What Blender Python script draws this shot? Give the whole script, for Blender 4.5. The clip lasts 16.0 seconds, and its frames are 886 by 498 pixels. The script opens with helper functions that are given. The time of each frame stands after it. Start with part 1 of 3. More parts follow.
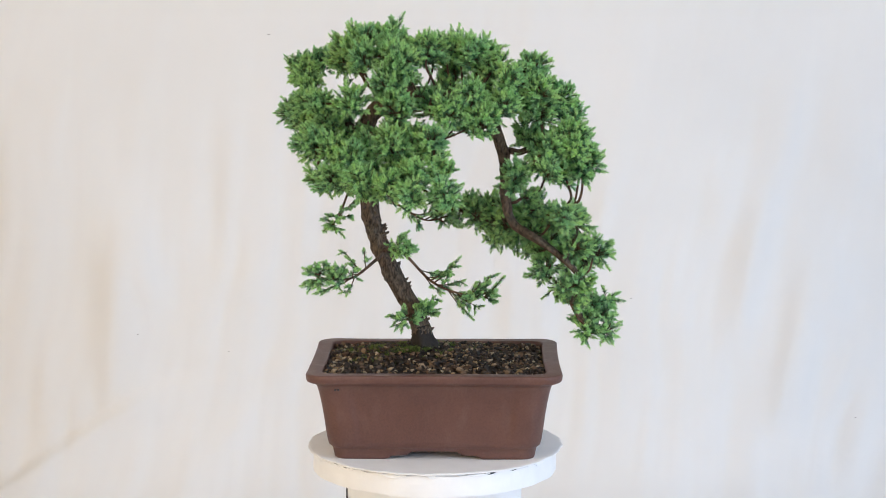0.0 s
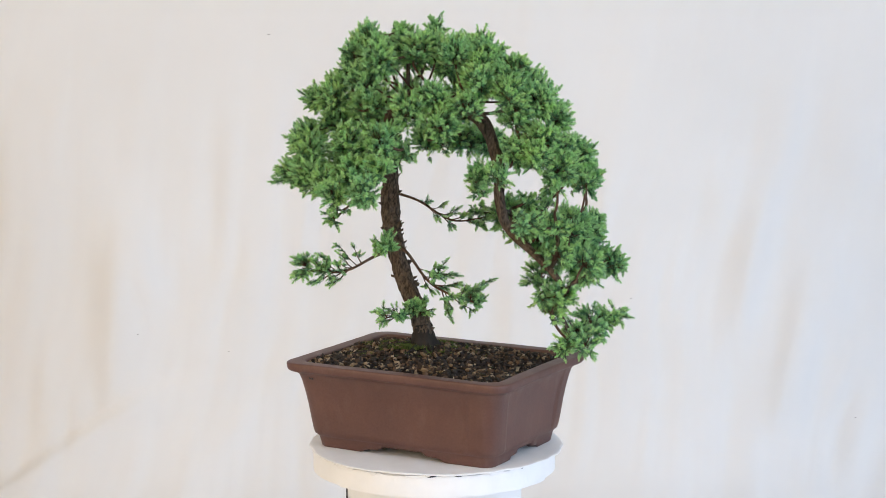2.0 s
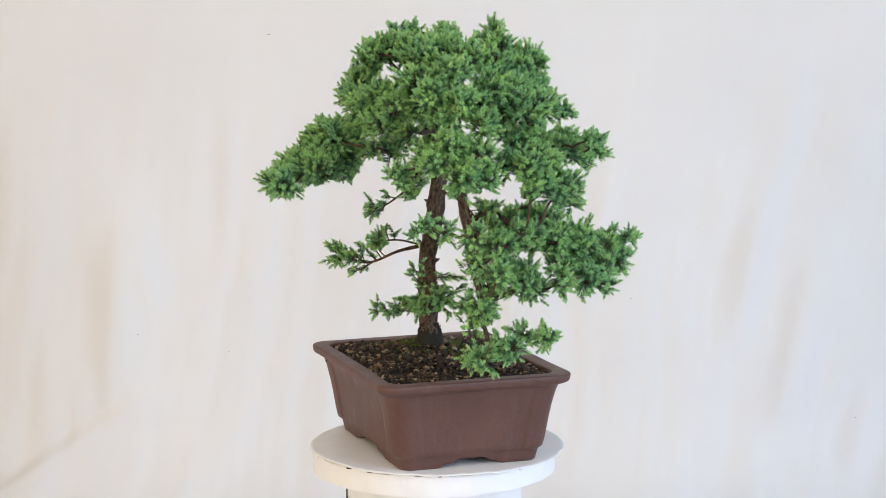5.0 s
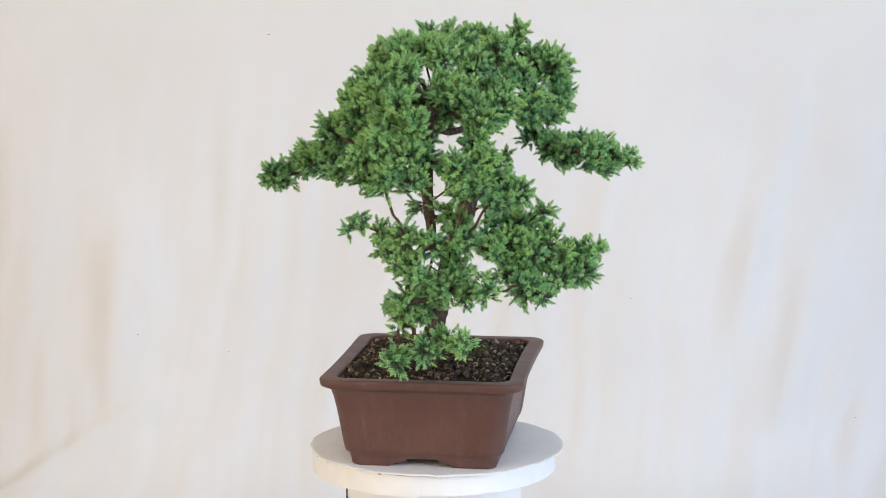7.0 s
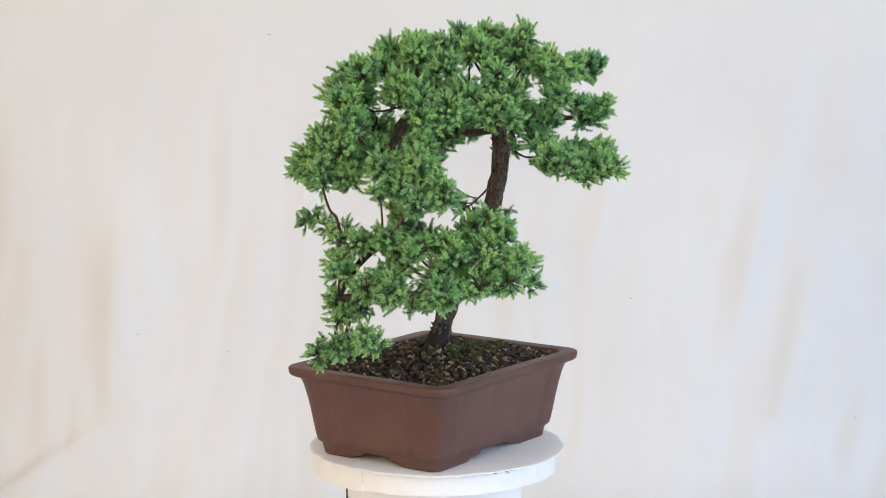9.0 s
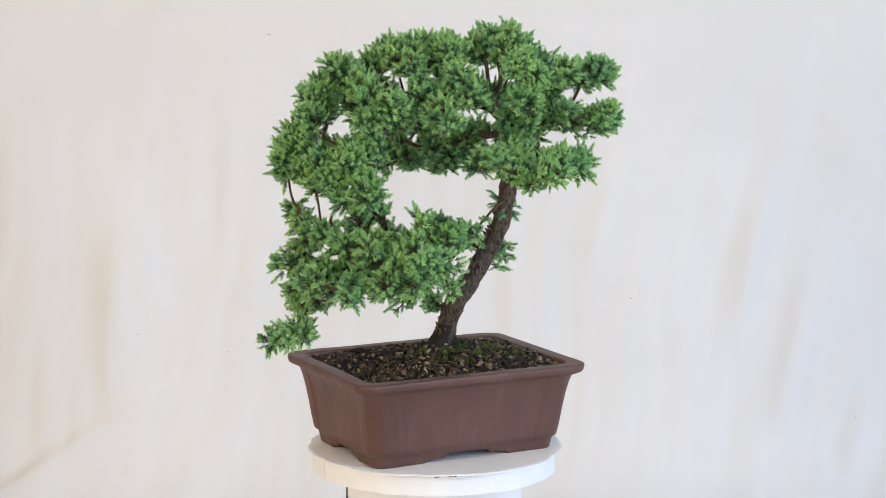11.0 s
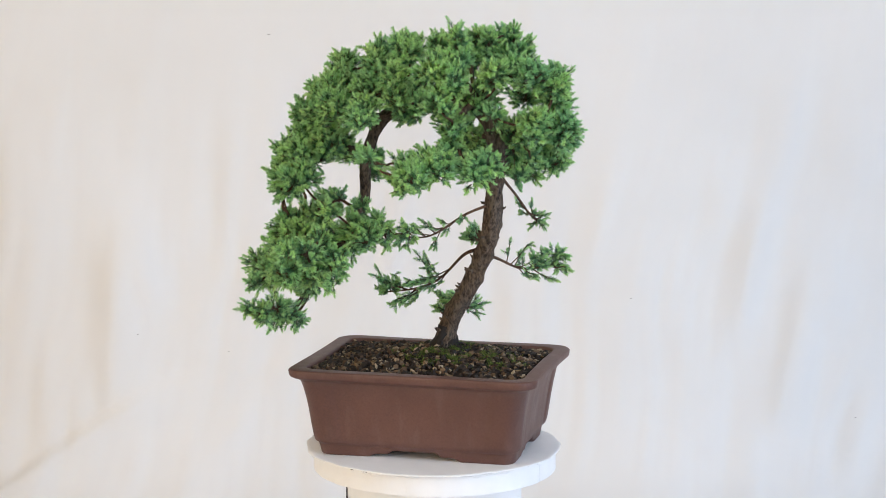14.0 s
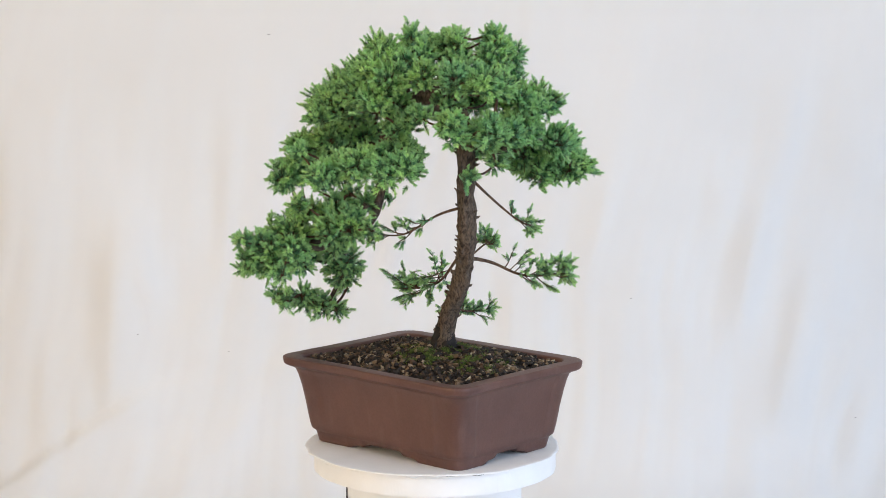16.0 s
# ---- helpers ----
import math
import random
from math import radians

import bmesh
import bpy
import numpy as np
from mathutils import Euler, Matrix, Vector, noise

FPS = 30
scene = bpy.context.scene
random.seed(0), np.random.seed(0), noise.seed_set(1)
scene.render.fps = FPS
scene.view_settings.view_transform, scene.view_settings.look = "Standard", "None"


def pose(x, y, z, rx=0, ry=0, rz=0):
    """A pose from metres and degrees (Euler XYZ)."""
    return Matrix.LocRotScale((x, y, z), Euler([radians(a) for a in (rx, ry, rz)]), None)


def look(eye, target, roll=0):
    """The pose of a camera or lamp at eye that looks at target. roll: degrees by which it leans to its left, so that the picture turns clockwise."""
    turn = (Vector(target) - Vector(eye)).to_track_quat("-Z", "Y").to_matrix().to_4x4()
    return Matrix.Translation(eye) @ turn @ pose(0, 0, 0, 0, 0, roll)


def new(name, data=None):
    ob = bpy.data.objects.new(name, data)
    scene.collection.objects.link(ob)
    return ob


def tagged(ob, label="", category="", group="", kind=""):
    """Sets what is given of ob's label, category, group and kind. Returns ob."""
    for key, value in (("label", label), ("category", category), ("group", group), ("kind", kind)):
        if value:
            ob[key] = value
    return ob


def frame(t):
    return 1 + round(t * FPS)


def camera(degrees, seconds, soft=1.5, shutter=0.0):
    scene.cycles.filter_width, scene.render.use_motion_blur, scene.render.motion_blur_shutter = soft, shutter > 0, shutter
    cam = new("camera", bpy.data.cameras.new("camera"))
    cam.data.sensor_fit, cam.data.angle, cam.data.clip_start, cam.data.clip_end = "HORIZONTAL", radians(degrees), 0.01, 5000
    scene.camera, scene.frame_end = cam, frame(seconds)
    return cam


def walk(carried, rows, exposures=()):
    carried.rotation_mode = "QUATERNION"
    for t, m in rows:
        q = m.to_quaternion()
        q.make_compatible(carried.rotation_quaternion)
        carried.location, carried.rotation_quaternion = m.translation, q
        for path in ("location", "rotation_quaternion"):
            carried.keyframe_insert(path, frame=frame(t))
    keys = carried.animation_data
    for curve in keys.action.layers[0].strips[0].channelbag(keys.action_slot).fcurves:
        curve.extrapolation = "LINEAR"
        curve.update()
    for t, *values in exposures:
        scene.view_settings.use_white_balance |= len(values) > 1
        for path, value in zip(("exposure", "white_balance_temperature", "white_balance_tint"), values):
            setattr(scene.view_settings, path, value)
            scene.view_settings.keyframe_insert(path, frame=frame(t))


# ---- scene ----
# ---------------------------------------------------------------- camera
EYE = (0.0, -2.0974, 0.5156)
AIM = (0.0089, -0.0200, 0.2111)
cam = camera(24.71, 16.0, soft=0.5)
walk(cam, [(0.0, look(EYE, AIM)), (16.0, look(EYE, AIM))])

# ---------------------------------------------------------------- light
world = bpy.data.worlds.new("world")
scene.world = world
world.use_nodes = True
wn = world.node_tree.nodes
sky = wn.new("ShaderNodeTexSky")
sky.sky_type = "NISHITA"
sky.sun_disc = False
sky.sun_elevation, sky.sun_rotation = radians(42), radians(120)
wn["Background"].inputs["Strength"].default_value = 0.12
world.node_tree.links.new(sky.outputs["Color"], wn["Background"].inputs["Color"])


def area_lamp(name, eye, target, sx, sy, watts, colour):
    data = bpy.data.lights.new(name, "AREA")
    data.shape, data.size, data.size_y = "RECTANGLE", sx, sy
    data.energy, data.color = watts, colour
    ob = new(name, data)
    ob.matrix_world = look(eye, target)
    return ob


# sources out of view: cool window light from the right, warm lamp from the left
area_lamp("offview_area_light", (2.15, -1.75, 0.75), (0.0, -0.1, 0.15), 1.5, 1.5, 65, (0.56, 0.73, 1.0))
area_lamp("offview_area_light", (-2.15, -2.15, 0.75), (0.0, -0.1, 0.15), 1.5, 1.5, 47, (1.0, 0.73, 0.40))
# fill lamps added at the camera side and overhead, with no known source
area_lamp("offview_area_light", (0.0, -3.55, 0.95), (0.0, -0.1, 0.15), 2.2, 1.1, 13, (0.95, 0.96, 1.0))
area_lamp("overhead_fill", (0.0, -1.0, 1.68), (0.0, -0.6, 0.0), 1.6, 1.2, 9, (1.0, 0.97, 0.98))
scene.view_settings.exposure = -0.29

# ---------------------------------------------------------------- materials


def material(name, rough=0.6, metal=0.0):
    m = bpy.data.materials.new(name)
    m.use_nodes = True
    bsdf = m.node_tree.nodes["Principled BSDF"]
    bsdf.inputs["Roughness"].default_value = rough
    bsdf.inputs["Metallic"].default_value = metal
    return m, m.node_tree, bsdf


def noise_node(nt, scale, detail=4.0, rough=0.55, stretch=None):
    tc = nt.nodes.new("ShaderNodeTexCoord")
    n = nt.nodes.new("ShaderNodeTexNoise")
    n.inputs["Scale"].default_value = scale
    n.inputs["Detail"].default_value = detail
    n.inputs["Roughness"].default_value = rough
    if stretch:
        mp = nt.nodes.new("ShaderNodeMapping")
        mp.inputs["Scale"].default_value = stretch
        nt.links.new(tc.outputs["Object"], mp.inputs["Vector"])
        nt.links.new(mp.outputs["Vector"], n.inputs["Vector"])
    else:
        nt.links.new(tc.outputs["Object"], n.inputs["Vector"])
    return n


def ramp(nt, source, stops):
    r = nt.nodes.new("ShaderNodeValToRGB")
    while len(r.color_ramp.elements) < len(stops):
        r.color_ramp.elements.new(0.5)
    for e, (pos, col) in zip(r.color_ramp.elements, stops):
        e.position, e.color = pos, (*col, 1)
    nt.links.new(source, r.inputs["Fac"])
    return r


def mix(nt, fac, a, b, blend="MIX"):
    m = nt.nodes.new("ShaderNodeMix")
    m.data_type, m.blend_type = "RGBA", blend
    if isinstance(fac, float):
        m.inputs["Factor"].default_value = fac
    else:
        nt.links.new(fac, m.inputs["Factor"])
    for sock, val in ((m.inputs[6], a), (m.inputs[7], b)):
        if isinstance(val, tuple):
            sock.default_value = (*val, 1)
        else:
            nt.links.new(val, sock)
    return m.outputs[2]


def bump(nt, bsdf, height, strength, dist):
    b = nt.nodes.new("ShaderNodeBump")
    b.inputs["Strength"].default_value = strength
    b.inputs["Distance"].default_value = dist
    nt.links.new(height, b.inputs["Height"])
    nt.links.new(b.outputs["Normal"], bsdf.inputs["Normal"])


def clay_material():
    m, nt, bsdf = material("unglazed_clay", 0.62)
    big = noise_node(nt, 16, 3)
    fine = noise_node(nt, 420, 3, 0.7)
    wash = noise_node(nt, 60, 5, 0.6, (1, 1, 0.25))
    base = ramp(nt, big.outputs["Fac"], [(0.3, (0.106, 0.047, 0.037)), (0.7, (0.145, 0.067, 0.051))])
    dust = ramp(nt, wash.outputs["Fac"], [(0.52, (0.0, 0.0, 0.0)), (0.78, (0.35, 0.35, 0.35))])
    col = mix(nt, dust.outputs["Color"], base.outputs["Color"], (0.22, 0.135, 0.112))
    speck = ramp(nt, fine.outputs["Fac"], [(0.25, (0.8, 0.8, 0.8)), (0.6, (1, 1, 1))])
    nt.links.new(mix(nt, 1.0, col, speck.outputs["Color"], "MULTIPLY"), bsdf.inputs["Base Color"])
    rr = ramp(nt, wash.outputs["Fac"], [(0.3, (0.42, 0.42, 0.42)), (0.8, (0.62, 0.62, 0.62))])
    nt.links.new(rr.outputs["Color"], bsdf.inputs["Roughness"])
    bump(nt, bsdf, fine.outputs["Fac"], 0.25, 0.0006)
    return m


def bark_material(name, dark, light):
    m, nt, bsdf = material(name, 0.85)
    fib = noise_node(nt, 420, 6, 0.7, (1, 1, 0.35))
    crack = noise_node(nt, 260, 4, 0.65, (1, 1, 0.6))
    big = noise_node(nt, 60, 4)
    c = ramp(nt, fib.outputs["Fac"], [(0.36, dark), (0.66, light)])
    grey = ramp(nt, big.outputs["Fac"], [(0.40, (0, 0, 0)), (0.75, (0.4, 0.4, 0.4))])
    col = mix(nt, grey.outputs["Color"], c.outputs["Color"], (0.17, 0.15, 0.115))
    gap = ramp(nt, crack.outputs["Fac"], [(0.34, (0.3, 0.27, 0.25)), (0.50, (1, 1, 1))])
    nt.links.new(mix(nt, 1.0, col, gap.outputs["Color"], "MULTIPLY"), bsdf.inputs["Base Color"])
    both = mix(nt, 0.5, fib.outputs["Color"], crack.outputs["Color"])
    bump(nt, bsdf, both, 1.0, 0.007)
    return m


def needle_material(name, dark, light, rough):
    m, nt, bsdf = material(name, rough)
    patch = noise_node(nt, 36, 4)
    geo = nt.nodes.new("ShaderNodeNewGeometry")
    base = ramp(nt, patch.outputs["Fac"], [(0.32, dark), (0.68, light)])
    isl = ramp(nt, geo.outputs["Random Per Island"], [(0.0, (0.72, 0.76, 0.8)), (1.0, (1.2, 1.18, 1.1))])
    col = mix(nt, 1.0, base.outputs["Color"], isl.outputs["Color"], "MULTIPLY")
    nt.links.new(col, bsdf.inputs["Base Color"])
    bsdf.inputs["Specular IOR Level"].default_value = 0.5
    trans = nt.nodes.new("ShaderNodeBsdfTranslucent")
    nt.links.new(col, trans.inputs["Color"])
    ms = nt.nodes.new("ShaderNodeMixShader")
    ms.inputs["Fac"].default_value = 0.36
    nt.links.new(bsdf.outputs[0], ms.inputs[1])
    nt.links.new(trans.outputs[0], ms.inputs[2])
    nt.links.new(ms.outputs[0], nt.nodes["Material Output"].inputs["Surface"])
    return m


def paper_material(name, colour):
    m, nt, bsdf = material(name, 0.55)
    n = noise_node(nt, 30, 4)
    c = ramp(nt, n.outputs["Fac"], [(0.3, tuple(v * 0.94 for v in colour)), (0.7, colour)])
    nt.links.new(c.outputs["Color"], bsdf.inputs["Base Color"])
    bump(nt, bsdf, n.outputs["Fac"], 0.12, 0.002)
    return m


def cloth_material():
    m, nt, bsdf = material("white_cotton", 0.9)
    n = noise_node(nt, 3.0, 4)
    weave = noise_node(nt, 900, 2)
    c = ramp(nt, n.outputs["Fac"], [(0.3, (0.80, 0.785, 0.765)), (0.7, (0.84, 0.83, 0.815))])
    nt.links.new(c.outputs["Color"], bsdf.inputs["Base Color"])
    bump(nt, bsdf, weave.outputs["Fac"], 0.15, 0.0006)
    return m


def island_material(name, stops, rough, scale):
    m, nt, bsdf = material(name, rough)
    geo = nt.nodes.new("ShaderNodeNewGeometry")
    c = ramp(nt, geo.outputs["Random Per Island"], stops)
    n = noise_node(nt, scale, 4)
    s = ramp(nt, n.outputs["Fac"], [(0.3, (0.6, 0.6, 0.6)), (0.7, (1.15, 1.15, 1.15))])
    nt.links.new(mix(nt, 1.0, c.outputs["Color"], s.outputs["Color"], "MULTIPLY"), bsdf.inputs["Base Color"])
    bump(nt, bsdf, n.outputs["Fac"], 0.4, 0.0008)
    return m


CLAY = clay_material()
BARK = bark_material("juniper_bark", (0.038, 0.025, 0.018), (0.225, 0.155, 0.105))
TWIG = bark_material("twig_bark", (0.06, 0.028, 0.016), (0.24, 0.13, 0.075))
NEEDLE = needle_material("old_needles", (0.140, 0.300, 0.170), (0.220, 0.420, 0.200), 0.36)
TIP = needle_material("young_needles", (0.370, 0.670, 0.350), (0.610, 0.855, 0.350), 0.36)
PAPER = paper_material("white_paper", (0.95, 0.95, 0.945))
CARD = paper_material("white_card", (0.95, 0.95, 0.945))
CLOTH = cloth_material()
WALL = paper_material("white_wall_paint", (0.78, 0.77, 0.75))
FLOOR = paper_material("pale_floor", (0.42, 0.36, 0.30))
GRAVEL = island_material("gravel", [(0.0, (0.010, 0.007, 0.005)), (0.50, (0.024, 0.014, 0.008)), (0.74, (0.095, 0.052, 0.027)), (0.90, (0.23, 0.150, 0.082)), (1.0, (0.44, 0.35, 0.24))], 0.72, 260)
MOSS = island_material("moss", [(0.0, (0.05, 0.075, 0.016)), (0.6, (0.12, 0.19, 0.03)), (1.0, (0.24, 0.26, 0.07))], 0.9, 200)
SOIL = island_material("dark_soil", [(0.0, (0.02, 0.014, 0.01)), (1.0, (0.03, 0.02, 0.014))], 0.95, 300)
DAMP = island_material("damp_bark", [(0.0, (0.014, 0.010, 0.008)), (1.0, (0.022, 0.016, 0.012))], 0.8, 420)
# near-black colour that stands in for the shade inside gaps, seams and holes
GAP_SHADE = material("gap_shade", 0.9)[0]
GAP_SHADE.node_tree.nodes["Principled BSDF"].inputs["Base Color"].default_value = (0.05, 0.05, 0.055, 1)

# ---------------------------------------------------------------- mesh helpers


def mesh_object(name, verts, faces, mats, parent=None, smooth=False, label="", slots=None):
    me = bpy.data.meshes.new(name)
    me.from_pydata([tuple(v) for v in verts], [], [tuple(f) for f in faces])
    for m in mats if isinstance(mats, (list, tuple)) else [mats]:
        me.materials.append(m)
    if smooth:
        me.polygons.foreach_set("use_smooth", [True] * len(me.polygons))
    if slots is not None:
        me.polygons.foreach_set("material_index", slots)
    me.update()
    ob = new(name, me)
    if parent:
        ob.parent = parent
    return tagged(ob, label)


def part(name, bm, mat, parent, label="", smooth=False):
    me = bpy.data.meshes.new(name)
    bm.to_mesh(me)
    bm.free()
    me.materials.append(mat)
    if smooth:
        me.polygons.foreach_set("use_smooth", [True] * len(me.polygons))
    ob = new(name, me)
    if parent:
        ob.parent = parent
    return tagged(ob, label)


def box_bm(x0, x1, y0, y1, z0, z1, bevel=0.0):
    bm = bmesh.new()
    bmesh.ops.create_cube(bm, size=1.0)
    for v in bm.verts:
        v.co = Vector((x0 + (v.co.x + 0.5) * (x1 - x0), y0 + (v.co.y + 0.5) * (y1 - y0), z0 + (v.co.z + 0.5) * (z1 - z0)))
    if bevel:
        bmesh.ops.bevel(bm, geom=bm.edges[:], offset=bevel, segments=2, affect="EDGES")
    return bm


def spline(points, steps):
    """A smooth line through the points."""
    p = [Vector(q) for q in points]
    p = [2 * p[0] - p[1]] + p + [2 * p[-1] - p[-2]]
    out = []
    for i in range(1, len(p) - 2):
        for k in range(steps):
            t = k / steps
            a, b, c, d = p[i - 1], p[i], p[i + 1], p[i + 2]
            out.append(0.5 * ((2 * b) + (c - a) * t + (2 * a - 5 * b + 4 * c - d) * t * t + (3 * b - a - 3 * c + d) * t ** 3))
    out.append(p[-2])
    return out


def tube(line, radii, sides, knots=0.0, seed=0):
    """Vertices and faces of a tapered tube with an uneven surface."""
    verts, faces = [], []
    n = len(line)
    ref = Vector((0.31, 0.87, 0.12)).normalized()
    for i, q in enumerate(line):
        tan = (line[min(i + 1, n - 1)] - line[max(i - 1, 0)]).normalized()
        u = tan.cross(ref).normalized()
        w = tan.cross(u)
        for k in range(sides):
            a = 2 * math.pi * k / sides
            d = u * math.cos(a) + w * math.sin(a)
            r = radii[i]
            if knots:
                r *= 1 + knots * noise.noise(Vector((d.x * 1.3 + seed, d.y * 1.3, q.z * 60))) + 0.45 * knots * noise.noise(Vector((d.x * 4 + seed, d.y * 4, q.z * 190 + q.x * 90))) + 0.35 * knots * noise.noise(Vector((d.x * 9, d.y * 9 + seed, q.z * 420 + q.x * 200)))
            verts.append(q + d * r)
    for i in range(n - 1):
        for k in range(sides):
            a, b = i * sides + k, i * sides + (k + 1) % sides
            faces.append((a, b, b + sides, a + sides))
    faces.append(tuple(range(sides - 1, -1, -1)))
    faces.append(tuple(range((n - 1) * sides, n * sides)))
    return verts, faces


# ---------------------------------------------------------------- the room
BACK_Y = 0.80


# soft pleats of the sheet: a run of (x, z), half width, height
PLEATS = [
    (((0.475, 0.155), (0.452, 0.030), (0.437, -0.030)), 0.020, 0.012),
    (((0.552, 0.085), (0.527, -0.036), (0.492, -0.172)), 0.026, 0.016),
    (((0.585, 0.060), (0.578, -0.020)), 0.018, 0.008),
    (((0.622, -0.040), (0.588, -0.135)), 0.019, 0.011),
    (((0.645, -0.115), (0.606, -0.230)), 0.021, 0.013),
    (((0.415, 0.210), (0.405, 0.110)), 0.020, 0.008),
    (((0.306, 0.095), (0.296, 0.000)), 0.013, 0.005),
    (((0.350, 0.055), (0.338, -0.060)), 0.012, 0.004),
    (((0.255, 0.200), (0.235, 0.080)), 0.016, 0.004),
    (((-0.450, 0.120), (-0.466, -0.070), (-0.472, -0.150)), 0.024, 0.016),
    (((-0.420, 0.085), (-0.410, -0.005)), 0.016, 0.008),
    (((-0.512, -0.095), (-0.520, -0.185)), 0.018, 0.009),
    (((-0.560, -0.060), (-0.575, -0.200)), 0.018, 0.007),
    (((-0.262, 0.085), (-0.285, 0.000)), 0.018, 0.005),
    (((-0.335, 0.060), (-0.352, -0.040)), 0.015, 0.005),
    (((-0.205, -0.055), (-0.300, -0.190)), 0.022, 0.007),
    (((-0.105, 0.080), (-0.125, -0.050)), 0.020, 0.004),
    (((0.600, 0.300), (0.592, 0.180)), 0.026, 0.007),
    (((0.510, 0.330), (0.496, 0.200)), 0.026, 0.006),
    (((-0.600, 0.250), (-0.610, 0.080)), 0.028, 0.006),
]


def pleats(x, z):
    """Height of all the pleats at a point of the sheet."""
    v = 0.0
    for run, wide, high in PLEATS:
        top, low = run[0][1], run[-1][1]
        if z > top + 0.07 or z < low - 0.07:
            continue
        k = 0
        while k < len(run) - 2 and z < run[k + 1][1]:
            k += 1
        (xa, za), (xb, zb) = run[k], run[k + 1]
        d = (x - xa - (xb - xa) * (za - z) / (za - zb)) / wide
        if abs(d) > 3.5:
            continue
        fade = min(1.0, max(0.0, (top + 0.07 - z) / 0.14)) * min(1.0, max(0.0, (z - low + 0.05) / 0.10))
        d += 0.35 * noise.noise(Vector((x * 9, z * 14, wide * 300)))
        # steep on the one side, soft on the other
        v += 1.15 * high * fade * fade * (3 - 2 * fade) * math.exp(-(d / (1.05 if d < 0 else 1.7)) ** 2)
    return v


def fold(x, s):
    """Relief of the hanging cloth at x across and s metres along the sheet from its top."""
    v = 0.010 * noise.noise(Vector((x * 1.7, s * 0.35, 3.1)))
    lean = x + 0.16 * (s - 1.3) + 0.03 * noise.noise(Vector((x * 4, s * 3, 9.1)))
    soft = max(0.0, min(1.0, (s - 1.08) / 0.40))
    v += soft * 0.008 * noise.noise(Vector((lean * 6.0, s * 1.6, 0.4)))
    v += soft * 0.0075 * noise.noise(Vector((lean * 24.0, s * 3.6, 5.5)))
    v += soft * 0.0018 * noise.noise(Vector((lean * 55.0, s * 9.0, 8.5)))
    v += 0.0010 * noise.noise(Vector((lean * 45.0, s * 7.0, 2.2)))
    return v + pleats(x, 1.55 - s)


def backdrop():
    """One white sheet that hangs behind the table and sweeps forward over it."""
    cols, rows = 460, 330
    width, top, table = 2.4, 1.55, -0.30
    rad = 0.16
    drop = top - table - rad
    verts, faces = [], []
    length = drop + rad * math.pi / 2 + 1.05
    for j in range(rows + 1):
        s = length * j / rows
        for i in range(cols + 1):
            x = -width / 2 + width * i / cols
            if s < drop:
                y, z, ny, nz = BACK_Y, top - s, -1, 0
            elif s < drop + rad * math.pi / 2:
                a = (s - drop) / rad
                y, z, ny, nz = BACK_Y - rad + rad * math.cos(a), table + rad - rad * math.sin(a), -math.cos(a), math.sin(a)
            else:
                y, z, ny, nz = BACK_Y - rad - (s - drop - rad * math.pi / 2), table, 0, 1
            f = fold(x, s)
            # one long crease that runs down to the corner of the table
            cx = -0.41 + 1.46 * (z + 0.117)
            f += 0.016 * math.exp(-((x - cx) / (0.020 if x < cx else 0.07)) ** 2) * max(0.0, min(1.0, (-0.09 - z) / 0.06)) * (1 if s < drop + 0.2 else 0.3)
            if s > drop + rad * 1.6:
                f = abs(f) * 0.3
            verts.append((x, y + ny * f, z + nz * f))
    w = cols + 1
    for j in range(rows):
        for i in range(cols):
            a = j * w + i
            faces.append((a, a + w, a + w + 1, a + 1))
    ob = mesh_object("backdrop", verts, faces, CLOTH, smooth=True)
    return tagged(ob, "white cotton sheet hung as a creased backdrop", "backdrop", kind="structure")


# unseen walls and ceiling, added to enclose the set and bounce the lamps' light
def room():
    def wall(name, *box):
        return tagged(part(name, box_bm(*box), WALL, None), "unseen white painted wall added to bounce light", "wall", kind="structure")
    # 4.4 m wide, 5 m deep, 2.7 m high; the table top lies 0.70 m over the floor
    tagged(part("floor", box_bm(-2.3, 2.3, -3.7, 1.4, -1.10, -1.00), FLOOR, None), "pale plain floor", "floor", kind="structure")
    tagged(part("ceiling", box_bm(-2.3, 2.3, -3.7, 1.4, 1.72, 1.82), WALL, None), "unseen plain white ceiling added to bounce light", "ceiling", kind="structure")
    wall("wall_north", -2.3, 2.3, 1.3, 1.4, -1.0, 1.72)
    wall("wall_south", -2.3, 2.3, -3.7, -3.6, -1.0, 0.38)
    wall("wall_south_pier", -2.3, -1.15, -3.7, -3.6, 0.38, 1.72)
    wall("wall_south_pier", 1.15, 2.3, -3.7, -3.6, 0.38, 1.72)
    wall("wall_south_lintel", -1.15, 1.15, -3.7, -3.6, 1.52, 1.72)
    for side, name, y0, y1 in ((1, "wall_east", -2.55, -0.95), (-1, "wall_west", -2.95, -1.35)):
        a, b = sorted((side * 2.2, side * 2.3))
        verts_box = ((a, b, -3.6, y0, -1.0, 1.72), (a, b, y1, 1.3, -1.0, 1.72), (a, b, y0, y1, -1.0, 0.0), (a, b, y0, y1, 1.5, 1.72))
        bm = bmesh.new()
        for bx in verts_box:
            piece = box_bm(*bx)
            me = bpy.data.meshes.new("piece")
            piece.to_mesh(me)
            piece.free()
            bm.from_mesh(me)
            bpy.data.meshes.remove(me)
        tagged(part(name, bm, WALL, None), "unseen white painted wall with an opening for its lamp", "wall", kind="structure")


